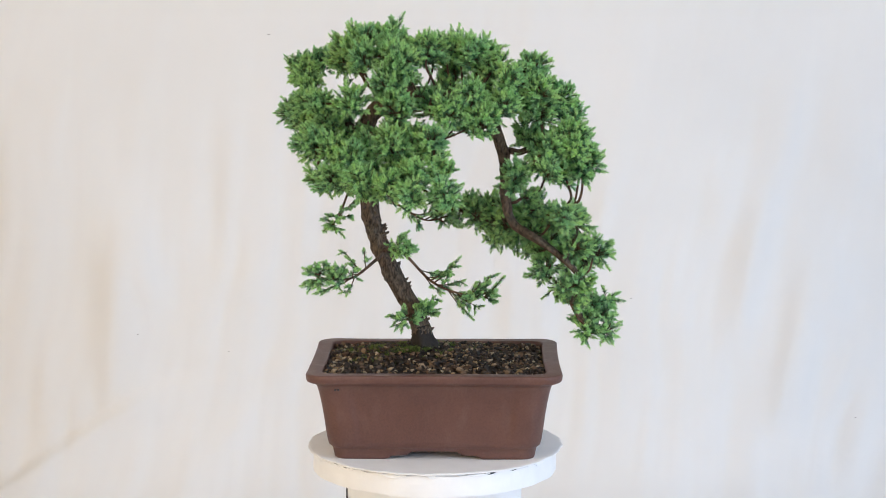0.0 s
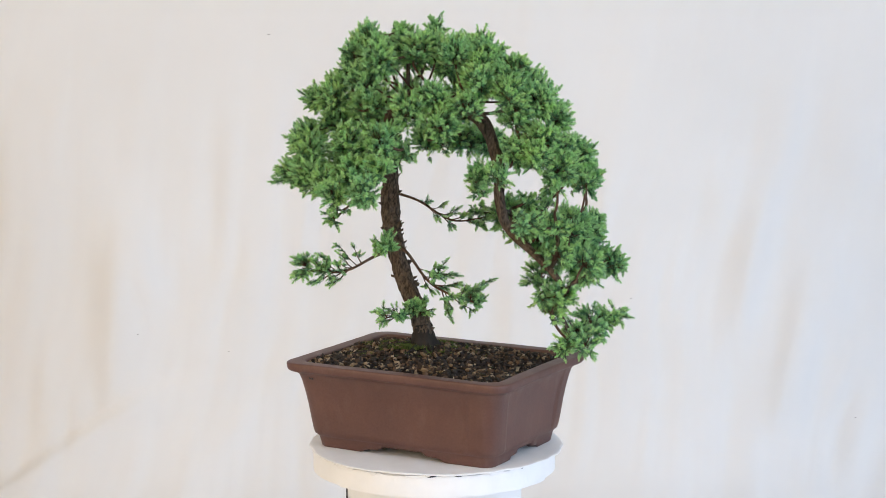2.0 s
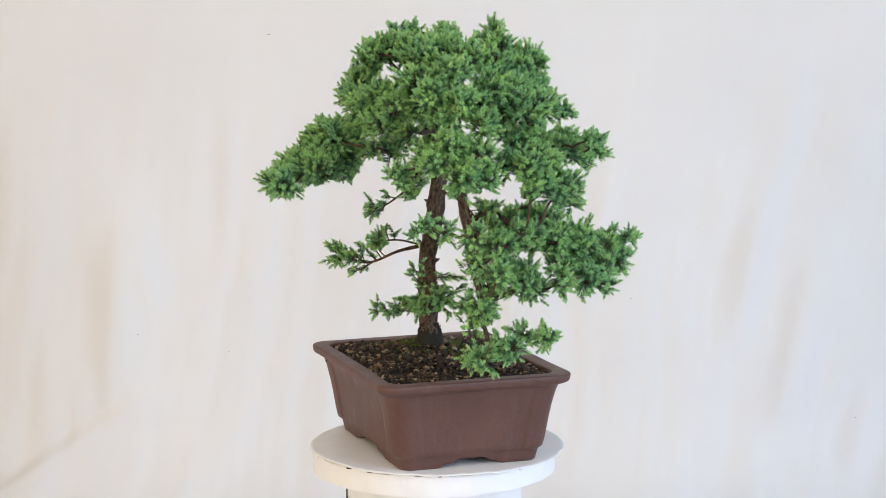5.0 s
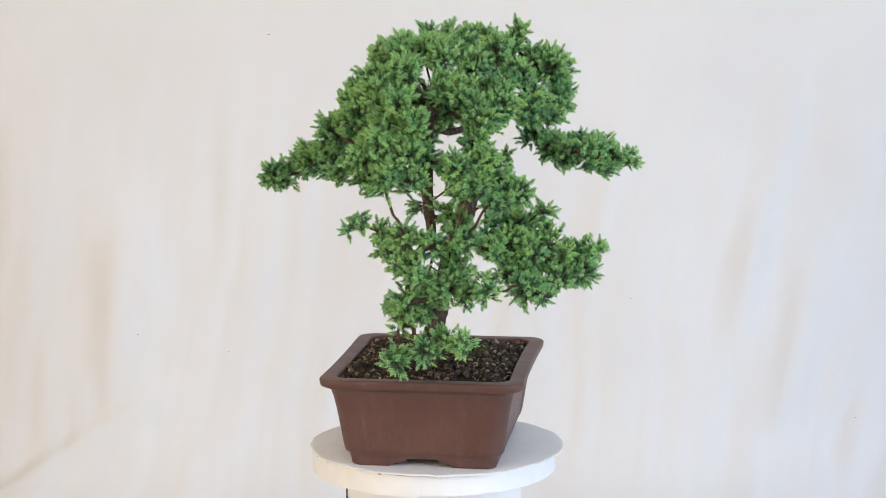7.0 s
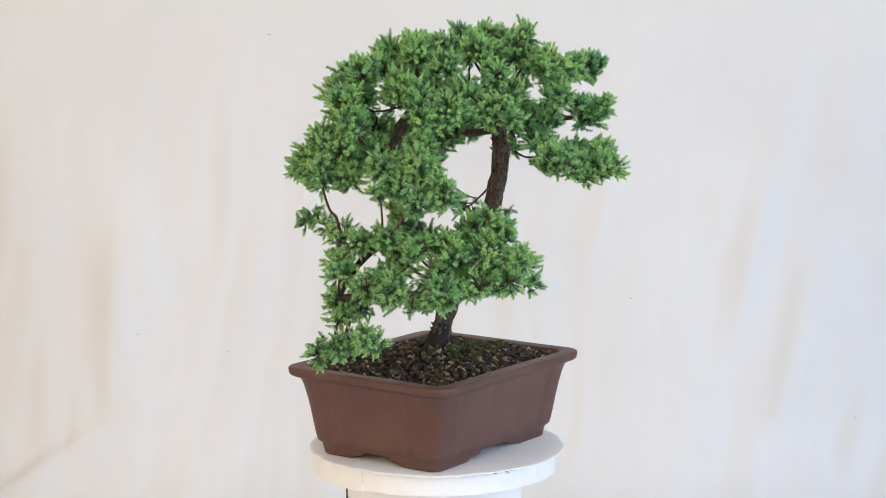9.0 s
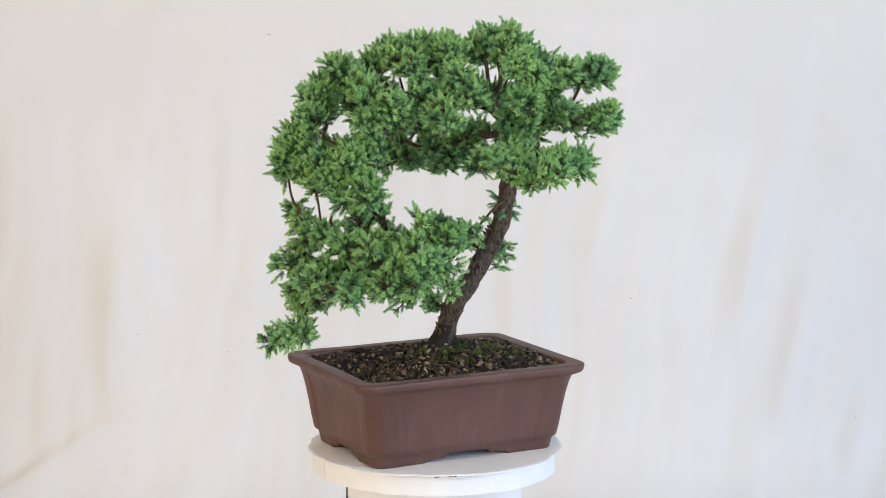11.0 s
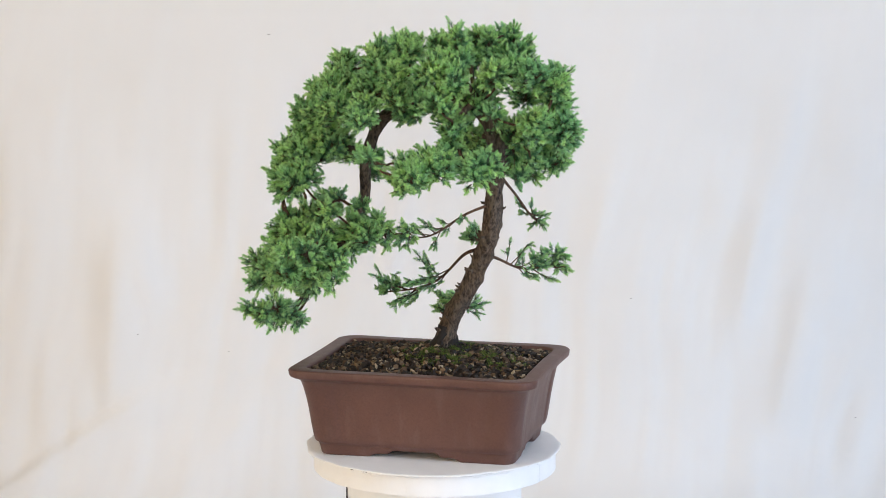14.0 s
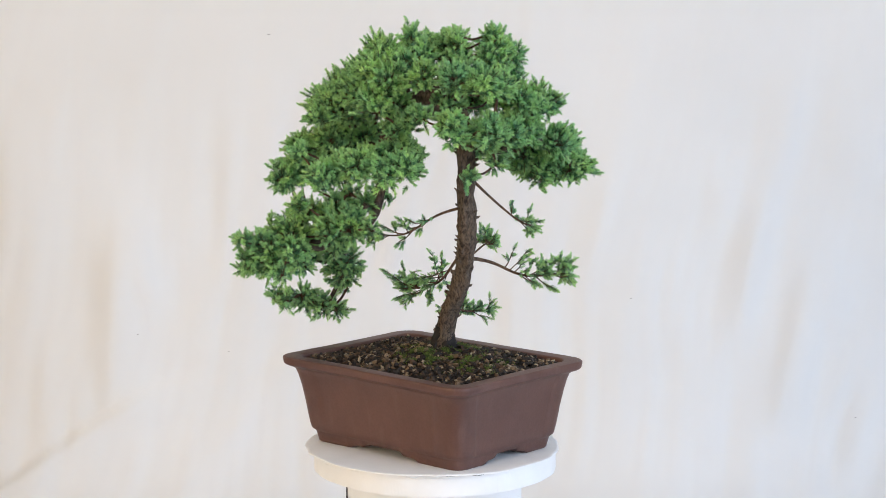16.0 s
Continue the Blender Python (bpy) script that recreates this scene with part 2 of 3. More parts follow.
def table():
    ob = tagged(new("table"), "plain white table under the sheet", "table")
    part("tabletop", box_bm(-1.1, 1.1, -0.42, 0.78, -0.34, -0.305, 0.003), WALL, ob)
    for x in (-1.05, 1.0):
        for y in (-0.38, 0.70):
            part("leg", box_bm(x, x + 0.05, y, y + 0.05, -1.0, -0.34), WALL, ob)


def lint(x, z, size):
    """A dark speck of lint caught on the sheet."""
    s = 1.55 - z
    bm = bmesh.new()
    bmesh.ops.create_icosphere(bm, subdivisions=1, radius=size)
    for v in bm.verts:
        v.co = Vector((v.co.x * 1.6 + v.co.z * 0.7, v.co.y * 0.5, v.co.z * 0.6))
    bmesh.ops.translate(bm, verts=bm.verts, vec=(x, BACK_Y - fold(x, s) - 0.0002, z))
    tagged(part("lint_speck", bm, LINT, None), "tiny grey speck of lint on the sheet", "lint", group="lint on the sheet")


LINT = material("grey_lint", 0.9)[0]
LINT.node_tree.nodes["Principled BSDF"].inputs["Base Color"].default_value = (0.46, 0.44, 0.42, 1)
backdrop()
for x, z, size in ((-0.236, 0.400, 0.0016), (-0.431, -0.033, 0.0012), (0.618, -0.158, 0.0018), (-0.50, -0.15, 0.0012), (0.285, 0.02, 0.0012), (-0.30, -0.06, 0.0010)):
    lint(x, z, size)
room()
table()

# ---------------------------------------------------------------- pedestal and turntable


def ragged_disc(name, radius, z0, z1, rough, mat, parent, segs=180, seed=0, centre=(0, 0), label=""):
    """A disc of card with a slightly uneven cut edge."""
    verts, faces = [], []
    prof = [(0.0, z1), (0.5, z1), (0.985, z1), (1.0, z1 - 0.0006), (1.0, z0 + 0.0006), (0.985, z0), (0.0, z0)]
    for f, z in prof:
        for k in range(segs):
            a = 2 * math.pi * k / segs
            r = radius * f
            if f > 0.9:
                r += rough * noise.noise(Vector((math.cos(a) * 7 + seed, math.sin(a) * 7, 0.3))) + 0.4 * rough * noise.noise(Vector((math.cos(a) * 30, math.sin(a) * 30, seed)))
            lift = 0.0013 * noise.noise(Vector((math.cos(a) * 2.5, math.sin(a) * 2.5, seed + 5))) * f
            verts.append((centre[0] + r * math.cos(a), centre[1] + r * math.sin(a), z + lift))
    for j in range(len(prof) - 1):
        for k in range(segs):
            a, b = j * segs + k, j * segs + (k + 1) % segs
            faces.append((a, a + segs, b + segs, b))
    return mesh_object(name, verts, faces, mat, parent, label=label)


def pedestal():
    ob = tagged(new("pedestal"), "white paper-wrapped pedestal under the turntable", "pedestal")
    verts, faces = [], []
    segs = 96
    for z, r in ((-0.296, 0.093), (-0.20, 0.093), (-0.06, 0.0925), (-0.0236, 0.0925)):
        for k in range(segs):
            a = 2 * math.pi * k / segs
            rr = r + 0.0006 * noise.noise(Vector((math.cos(a) * 5, math.sin(a) * 5, z * 9)))
            verts.append((rr * math.cos(a), rr * math.sin(a), z))
    for j in range(3):
        for k in range(segs):
            a, b = j * segs + k, j * segs + (k + 1) % segs
            faces.append((a, b, b + segs, a + segs))
    faces.append(tuple(range(3 * segs, 4 * segs)))
    faces.append(tuple(range(segs - 1, -1, -1)))
    mesh_object("wrapped_drum", verts, faces, PAPER, ob, smooth=False)
    # the open seam of the paper wrap, its shade put in as a dark strip
    part("seam_shade", box_bm(-0.0938, -0.0922, -0.012, -0.0108, -0.296, -0.026), GAP_SHADE, ob, "dark strip standing in for shade in the paper's open seam")
    return ob


def turntable():
    ob = tagged(new("turntable"), "round white card turntable with a frayed paper edge", "turntable")
    off = (0.0, 0.0)
    ragged_disc("card_top", 0.1342, -0.0022, 0.0, 0.0022, CARD, ob, seed=2, centre=(0.0005, 0.003), label="white card disc with a frayed rim")
    # a paper band in overlapping strips round the drum
    for i, (a0, a1, low) in enumerate(((0.0, 1.62, 0.0), (1.60, 2.85, 0.0007), (2.83, 4.4, 0.0003), (4.37, 6.30, 0.0010))):
        verts, faces = [], []
        n = 44
        for k in range(n + 1):
            a = a0 + (a1 - a0) * k / n
            for z, r in ((-0.0034, 0.1280), (-0.012, 0.1283), (-0.0238 - low, 0.1285), (-0.0240 - low, 0.1272), (-0.0036, 0.1268)):
                r += 0.0004 * i - 0.0005 + 0.0009 * noise.noise(Vector((a * 6, z * 90, i)))
                zz = z + (0.0013 * noise.noise(Vector((a * 14, i, 2.2))) if z > -0.004 else 0.0005 * noise.noise(Vector((a * 8, i, 4.2))))
                verts.append((off[0] + r * math.cos(a), off[1] + r * math.sin(a), zz))
        for k in range(n):
            for j in range(5):
                p0, p1 = k * 5 + j, k * 5 + (j + 1) % 5
                faces.append((p0, p1, p1 + 5, p0 + 5))
        faces += [(0, 1, 2, 3, 4), tuple(n * 5 + j for j in (4, 3, 2, 1, 0))]
        mesh_object("paper_strip", verts, faces, PAPER, ob)
    # torn flaps along the rim, and dark slivers as shade where the band has come away
    rnd = random.Random(11)
    for i in range(22):
        a = rnd.uniform(0, 6.283)
        wide, tall = rnd.uniform(0.004, 0.016), rnd.uniform(0.0015, 0.0040)
        verts = []
        for u in (-1.0, -0.45, 0.1, 0.6, 1.0):
            b = a + u * wide / 0.13
            drop = tall * (1 - abs(u) ** 1.5) * rnd.uniform(0.6, 1.1) + 0.0004
            for r, z in ((0.1290, -0.0026), (0.1296 + rnd.uniform(0.0002, 0.0012), -0.0028 - drop), (0.1288, -0.0029 - drop)):
                verts.append((r * math.cos(b), r * math.sin(b), z))
        faces = []
        for k in range(4):
            for j in range(3):
                p0, p1 = k * 3 + j, k * 3 + (j + 1) % 3
                faces.append((p0, p1, p1 + 3, p0 + 3))
        faces += [(0, 1, 2), (14, 13, 12)]
        mesh_object("torn_flap", verts, faces, CARD, ob)
    for i in range(9):
        a, span = rnd.uniform(0, 6.283), rnd.uniform(0.03, 0.12)
        verts, faces = [], []
        for k in range(9):
            b = a + span * k / 8
            h = 0.0009 * math.sin(math.pi * k / 8) * rnd.uniform(0.5, 1.2)
            for r, z in ((0.1262, -0.0030), (0.1293, -0.0030), (0.1293, -0.0032 - h), (0.1262, -0.0032 - h)):
                verts.append((r * math.cos(b), r * math.sin(b), z))
        for k in range(8):
            for j in range(4):
                p0, p1 = k * 4 + j, k * 4 + (j + 1) % 4
                faces.append((p0, p1, p1 + 4, p0 + 4))
        faces += [(0, 1, 2, 3), (35, 34, 33, 32)]
        mesh_object("rim_shade_sliver", verts, faces, GAP_SHADE, ob, label="dark sliver standing in for shade in the gap under the card rim")
    ragged_disc("drum_core", 0.1250, -0.0235, -0.0024, 0.0, PAPER, ob, seed=6, centre=off)
    return ob


PEDESTAL = pedestal()
TURNTABLE = turntable()

# ---------------------------------------------------------------- the pot
POT_AT = (0.0014, 0.0025)


def ring(a, b, r, per_side=64, per_corner=9):
    """Points round a rounded rectangle of half sizes a, b, with the place along the side from -1 to 1 and the side (0 long, 1 short)."""
    out = []
    corners = ((1, 1), (-1, 1), (-1, -1), (1, -1))
    for k, (sx, sy) in enumerate(corners):
        for i in range(per_corner):
            th = math.pi / 2 * (k + i / (per_corner - 1))
            out.append((sx * (a - r) + r * math.cos(th), sy * (b - r) + r * math.sin(th), 1.0, 0))
        nx, ny = corners[(k + 1) % 4]
        long_side = k % 2 == 0
        p0 = (sx * (a - r) + (0 if long_side else sx * r), sy * (b - r) + (sy * r if long_side else 0))
        p1 = (nx * (a - r) + (0 if long_side else nx * r), ny * (b - r) + (ny * r if long_side else 0))
        for i in range(1, per_side):
            f = i / per_side
            out.append((p0[0] + (p1[0] - p0[0]) * f, p0[1] + (p1[1] - p0[1]) * f, 2 * f - 1, 0 if long_side else 1))
    return out


def step(v, lo, hi):
    t = max(0.0, min(1.0, (v - lo) / (hi - lo)))
    return t * t * (3 - 2 * t)


def foot_cut(s):
    """Height of the stepped opening between the feet."""
    s = abs(s)
    outer = max(0.0, min(1.0, (0.55 - s) / 0.07))
    inner = max(0.0, min(1.0, (0.32 - s) / 0.06))
    return 0.0036 * outer + 0.0006 * max(0.0, min(1.0, (0.48 - s) / 0.16)) + 0.0040 * inner


def pot():
    ob = tagged(new("bonsai_pot"), "unglazed red-brown rectangular clay bonsai pot with scalloped feet", "pot")
    # z, half length, half width, corner radius, panel inset, follows the foot cut
    lip = [
        (0.055, 0.1120, 0.0850, 0.014, 0, 0), (0.078, 0.1135, 0.0865, 0.014, 0, 0), (0.0905, 0.1142, 0.0872, 0.014, 0, 0),
        (0.0920, 0.1148, 0.0878, 0.014, 0, 0), (0.0926, 0.1158, 0.0888, 0.015, 0, 0), (0.0928, 0.1172, 0.0902, 0.015, 0, 0),
        (0.0928, 0.1285, 0.1012, 0.020, 0, 0), (0.0926, 0.1298, 0.1025, 0.020, 0, 0), (0.0919, 0.1306, 0.1033, 0.020, 0, 0),
        (0.0908, 0.1309, 0.1036, 0.020, 0, 0), (0.0860, 0.1303, 0.1030, 0.020, 0, 0), (0.0845, 0.1295, 0.1022, 0.020, 0, 0),
        (0.0832, 0.1275, 0.1002, 0.020, 0, 0), (0.0818, 0.1232, 0.0960, 0.018, 0, 0), (0.0790, 0.1203, 0.0932, 0.017, 0.3, 0),
    ]
    body = [
        (0.0720, 0.1182, 0.0912, 0.017, 0.8, 0), (0.0600, 0.1158, 0.0886, 0.017, 1, 0), (0.0450, 0.1135, 0.0860, 0.017, 1, 0),
        (0.0300, 0.1117, 0.0838, 0.017, 1, 0), (0.0200, 0.1103, 0.0822, 0.017, 0.8, 0), (0.0150, 0.1090, 0.0808, 0.016, 0.3, 0),
        (0.0125, 0.1062, 0.0778, 0.015, 0, 0.6), (0.0110, 0.1052, 0.0766, 0.014, 0, 1), (0.0050, 0.1042, 0.0752, 0.014, 0, 1),
        (0.0010, 0.1032, 0.0742, 0.013, 0, 1), (0.0000, 0.1020, 0.0730, 0.012, 0, 1),
        (0.0000, 0.0930, 0.0640, 0.010, 0, 1), (0.0135, 0.0900, 0.0610, 0.010, 0, 0),
    ]
    prof = lip + body
    verts, faces = [], []
    n = 0
    for z, a, b, r, inset, cut in prof:
        pts = ring(a, b, r)
        n = len(pts)
        for x, y, s, side in pts:
            zz = z
            if cut:
                zz = max(z, foot_cut(s) * 1.0 + z * 0.12) if cut == 1 else z
            k = inset * 0.0017 * (1 - step(abs(s), 0.82, 0.86))
            if z > 0.081:
                k -= 0.0014 * (1 - s * s)
            if side == 0:
                y -= math.copysign(k, y)
            else:
                x -= math.copysign(k, x)
            w = 0.0005 * noise.noise(Vector((x * 22, y * 22, z * 30)))
            verts.append((x * (1 + w * 4) + POT_AT[0], y * (1 + w * 4) + POT_AT[1], zz + (w * 0.9 if z > 0.07 else 0)))
    for j in range(len(prof) - 1):
        for k in range(n):
            a, b = j * n + k, j * n + (k + 1) % n
            faces.append((a, a + n, b + n, b))
    faces.append(tuple((len(prof) - 1) * n + k for k in range(n)))
    mesh_object("clay_body", verts, faces, CLAY, ob, smooth=True)
    # two pricked wire holes under the lip, dark beads standing in for their shade
    for x in (-0.0985, -0.0955):
        bm = bmesh.new()
        bmesh.ops.create_uvsphere(bm, u_segments=10, v_segments=6, radius=0.0012)
        bmesh.ops.translate(bm, verts=bm.verts, vec=(x, -0.0900, 0.0765))
        part("hole_shade", bm, GAP_SHADE, ob, "small dark bead standing in for the shade of a pricked hole")
    return ob


POT = pot()


def mound(x, y):
    """Height of the soil."""
    r = math.hypot((x + 0.011) / 0.085, (y + 0.002) / 0.066)
    edge = max(abs(x) / 0.114, abs(y) / 0.087)
    h = 0.0890 + 0.0172 * math.exp(-1.25 * r * r) + 0.003 * noise.noise(Vector((x * 25, y * 25, 1.0)))
    return h - 0.0012 * step(edge, 0.85, 1.0)


def soil():
    nx, ny = 60, 46
    verts, faces = [], []
    for j in range(ny + 1):
        for i in range(nx + 1):
            x, y = -0.1128 + 0.2256 * i / nx, -0.0858 + 0.1716 * j / ny
            verts.append((x + POT_AT[0], y + POT_AT[1], mound(x, y) - 0.002 + 0.0012 * noise.noise(Vector((x * 160, y * 160, 0)))))
    for j in range(ny):
        for i in range(nx):
            a = j * (nx + 1) + i
            faces.append((a, a + 1, a + nx + 2, a + nx + 1))
    ob = mesh_object("soil", verts, faces, SOIL, smooth=True)
    return tagged(ob, "dark damp potting soil mounded in the pot", "soil", kind="stuff")


def stone_templates(count):
    out = []
    for k in range(count):
        bm = bmesh.new()
        bmesh.ops.create_icosphere(bm, subdivisions=1, radius=1.0)
        sx, sy, sz = random.uniform(0.75, 1.2), random.uniform(0.6, 0.95), random.uniform(0.35, 0.75)
        vs = []
        for v in bm.verts:
            q = v.co.copy()
            f = 1 + 0.75 * noise.noise(q * 1.3 + Vector((k * 7.3, 0, 0))) + 0.12 * noise.noise(q * 3 + Vector((0, k * 3.1, 0)))
            vs.append((q.x * f * sx, q.y * f * sy, q.z * f * sz))
        fs = [tuple(v.index for v in f.verts) for f in bm.faces]
        bm.free()
        out.append((np.array(vs), np.array(fs)))
    return out


def scatter(name, templates, placed, mats, label, category, smooth=False):
    """Many small pieces as one object. placed: (template, 3x3 turn and size, place)."""
    vs, fs, base = [], [], 0
    for k, rot, at in placed:
        tv, tf = templates[k]
        vs.append(tv @ rot.T + at)
        fs.append(tf + base)
        base += len(tv)
    ob = mesh_object(name, np.vstack(vs).tolist(), np.vstack(fs).tolist(), mats, smooth=smooth)
    return tagged(ob, label, category, kind="stuff")


def turn(ax, ay, az):
    return np.array(Euler((ax, ay, az)).to_matrix())


def gravel():
    temps = stone_templates(10)
    placed = []
    for _ in range(3000):
        x, y = random.uniform(-0.1115, 0.1115), random.uniform(-0.0845, 0.0845)
        moss = noise.noise(Vector((x * 30, y * 30, 8.0))) + 0.9 * math.exp(-((x + 0.035) / 0.045) ** 2 - ((y + 0.012) / 0.03) ** 2)
        if moss > 0.55 and random.random() < 0.6:
            continue
        if math.hypot(x + 0.011, y + 0.002) < 0.012:
            continue
        size = random.choice((0.0013, 0.0016, 0.0020, 0.0024, 0.0029, 0.0036)) * random.uniform(0.85, 1.15)
        rot = turn(random.uniform(-0.8, 0.8), random.uniform(-0.8, 0.8), random.uniform(0, 6.28)) * size
        placed.append((random.randrange(10), rot, np.array((x + POT_AT[0], y + POT_AT[1], mound(x, y) - 0.0006 + random.uniform(0, 0.0014)))))
    return scatter("gravel", temps, placed, GRAVEL, "loose brown and grey gravel over the soil", "gravel")


def moss():
    tufts = []
    for k in range(4):
        vs, fs = [], []
        for i in range(9):
            a, lean = random.uniform(0, 6.28), random.uniform(0.4, 1.9)
            tip = Vector((math.cos(a) * lean, math.sin(a) * lean, 1.0)).normalized() * random.uniform(0.7, 1.2)
            side = Vector((-math.sin(a), math.cos(a), 0)) * 0.075
            foot = Vector((math.cos(a), math.sin(a), 0)) * random.uniform(0, 0.5)
            b = len(vs)
            vs += [tuple(foot - side), tuple(foot + side), tuple(foot + tip)]
            fs.append((b, b + 1, b + 2))
        tufts.append((np.array(vs), np.array(fs)))
    placed = []
    spots = ((-0.050, -0.030, 0.030, 0.014), (-0.022, -0.022, 0.026, 0.012), (-0.045, 0.008, 0.034, 0.020), (0.004, 0.020, 0.032, 0.022), (-0.018, 0.036, 0.030, 0.018), (0.012, -0.012, 0.014, 0.010), (-0.075, 0.02, 0.02, 0.02))
    for cx, cy, rx, ry in spots:
        for _ in range(int(1.1e6 * rx * ry)):
            x, y = random.gauss(cx, rx * 0.55), random.gauss(cy, ry * 0.55)
            if abs(x) > 0.11 or abs(y) > 0.083 or noise.noise(Vector((x * 70, y * 70, 2))) < 0.06:
                continue
            rot = turn(random.uniform(-0.3, 0.3), random.uniform(-0.3, 0.3), random.uniform(0, 6.28)) * random.uniform(0.0022, 0.0052)
            placed.append((random.randrange(4), rot, np.array((x + POT_AT[0], y + POT_AT[1], mound(x, y) - 0.0004))))
    return scatter("moss", tufts, placed, MOSS, "patchy green moss round the trunk on the soil", "moss")


SOIL_OB = soil()
GRAVEL_OB = gravel()
MOSS_OB = moss()

# ---------------------------------------------------------------- the juniper
TREE = tagged(new("juniper_bonsai"), "green juniper bonsai with arched trunk and cascading foliage", "bonsai tree")

TRUNK_LINE = [(-0.011, -0.002, 0.094), (-0.0115, -0.001, 0.112), (-0.0215, 0.001, 0.142), (-0.0408, 0.006, 0.174), (-0.0555, 0.0145, 0.205), (-0.0667, 0.0245, 0.238), (-0.073, 0.033, 0.29), (-0.073, 0.034, 0.325), (-0.062, 0.030, 0.352), (-0.032, 0.020, 0.368)]
ARCH_LINE = [(-0.032, 0.020, 0.368), (-0.005, 0.014, 0.369), (0.030, 0.006, 0.360), (0.060, 0.001, 0.338), (0.073, 0.003, 0.300), (0.074, 0.004, 0.263), (0.082, 0.008, 0.235), (0.112, -0.003, 0.216), (0.140, -0.005, 0.194), (0.158, -0.006, 0.172)]


def limb(name, points, r0, r1, steps, sides, mat, flare=0.0, seed=0, label="", knots=0.28):
    line = spline(points, steps)
    n = len(line)
    radii = []
    for i in range(n):
        f = i / (n - 1)
        radii.append(r0 + (r1 - r0) * f + flare * math.exp(-f * 16))
    v, f = tube(line, radii, sides, knots, seed)
    return mesh_object(name, v, f, mat, TREE, smooth=True, label=label), line, radii


limb("trunk", TRUNK_LINE, 0.0098, 0.0084, 16, 30, BARK, flare=0.0045, label="rough dark brown juniper trunk")
limb("main_limb", ARCH_LINE, 0.0088, 0.0024, 14, 22, BARK, seed=4, label="dark arched limb bending down")
SKELETON = spline(TRUNK_LINE, 9)[30:] + spline(ARCH_LINE, 9)


def bark_flakes(line, count, lo, hi, spread):
    """Lifted bark scales and cut stubs on the trunk."""
    for _ in range(count):
        i = random.randrange(int(lo * len(line)), int(hi * len(line)))
        a = random.uniform(0, 6.28)
        d = Vector((math.cos(a), math.sin(a), random.uniform(0.1, 0.7))).normalized()
        p = line[i] + d * spread * 0.8
        v, f = tube([p, p + d * random.uniform(0.0025, 0.005), p + d * random.uniform(0.005, 0.0065) + Vector((0, 0, 0.001))], [0.0018, 0.0013, 0.0004], 6)
        mesh_object("bark_stub", v, f, BARK, TREE)


bark_flakes(spline(TRUNK_LINE, 9), 90, 0.12, 0.80, 0.0096)

# the damp dark collar of the trunk and its surface roots
limb("root_collar", [(-0.0108, -0.002, 0.092), (-0.0114, -0.002, 0.108), (-0.0146, -0.002, 0.127)], 0.0165, 0.0095, 8, 26, DAMP, knots=0.4, seed=9, label="damp dark root collar")
for a, reach in ((0.4, 0.026), (1.5, 0.018), (2.7, 0.022), (3.6, 0.020), (4.6, 0.028), (5.5, 0.024)):
    c, s = math.cos(a), math.sin(a)
    pts = [(-0.011 + c * d, -0.002 + s * d, z) for d, z in ((0.007, 0.116), (0.013, 0.108), (0.020, mound(-0.011 + c * 0.02, -0.002 + s * 0.02) + 0.001), (reach + 0.006, mound(-0.011 + c * reach, -0.002 + s * reach) - 0.002))]
    limb("root", pts, 0.0022, 0.0007, 5, 7, DAMP, knots=0.3, seed=a)


def sprig(length, whorls, needle, seed):
    """One shoot: a stem set with short pointed needles in whorls. Returns vertices, faces and slots (0 stem, 1 old, 2 young)."""
    rnd = random.Random(seed)
    vs, fs, slots = [], [], []
    bend = Vector((rnd.uniform(-0.3, 0.3), rnd.uniform(-0.3, 0.3), 0))

    def axis(f):
        return Vector((bend.x * f * f, bend.y * f * f, f)) * length
    for k in range(3):
        a = k * 2.094
        d = Vector((math.cos(a), math.sin(a), 0)) * 0.00055
        vs += [tuple(d), tuple(axis(0.97) + d * 0.5)]
    for k in range(3):
        a, b = 2 * k, 2 * ((k + 1) % 3)
        fs += [(a, b, b + 1), (a, b + 1, a + 1)]
        slots += [0, 0]
    for w in range(whorls):
        f = 0.15 + 0.85 * w / (whorls - 1)
        base = axis(f)
        spread = 1.02 - 0.62 * max(0.0, (f - 0.4) / 0.6) ** 1.3
        for k in range(5 if f > 0.45 else 4):
            a = k * (1.257 if f > 0.45 else 1.571) + w * 0.8 + rnd.uniform(-0.35, 0.35)
            sp = spread + rnd.uniform(-0.22, 0.22)
            d = Vector((math.cos(a) * math.sin(sp), math.sin(a) * math.sin(sp), math.cos(sp)))
            side = Vector((-math.sin(a), math.cos(a), 0)) * needle * 0.155
            ln = needle * rnd.uniform(0.75, 1.15) * (1.0 if f < 0.85 else 0.8)
            mid = base + d * ln * 0.45
            up = d.cross(side).normalized() * needle * 0.08
            b = len(vs)
            vs += [tuple(base), tuple(mid - side + up), tuple(mid + side + up), tuple(base + d * ln)]
            fs += [(b, b + 1, b + 3), (b, b + 3, b + 2)]
            slots += [2, 2] if f > 0.5 else [1, 1]
    return np.array(vs), np.array(fs), np.array(slots)


SPRIGS = [sprig(l, w, nd, k) for k, (l, w, nd) in enumerate(((0.0115, 8, 0.0050), (0.0130, 9, 0.0052), (0.0100, 7, 0.0048), (0.0125, 8, 0.0054), (0.0110, 8, 0.0050), (0.0150, 10, 0.0052)))]


def aim_turn(direction, spin, size):
    q = Vector(direction).to_track_quat("Z", "Y").to_matrix() @ Matrix.Rotation(spin, 3, "Z")
    return np.array(q) * size


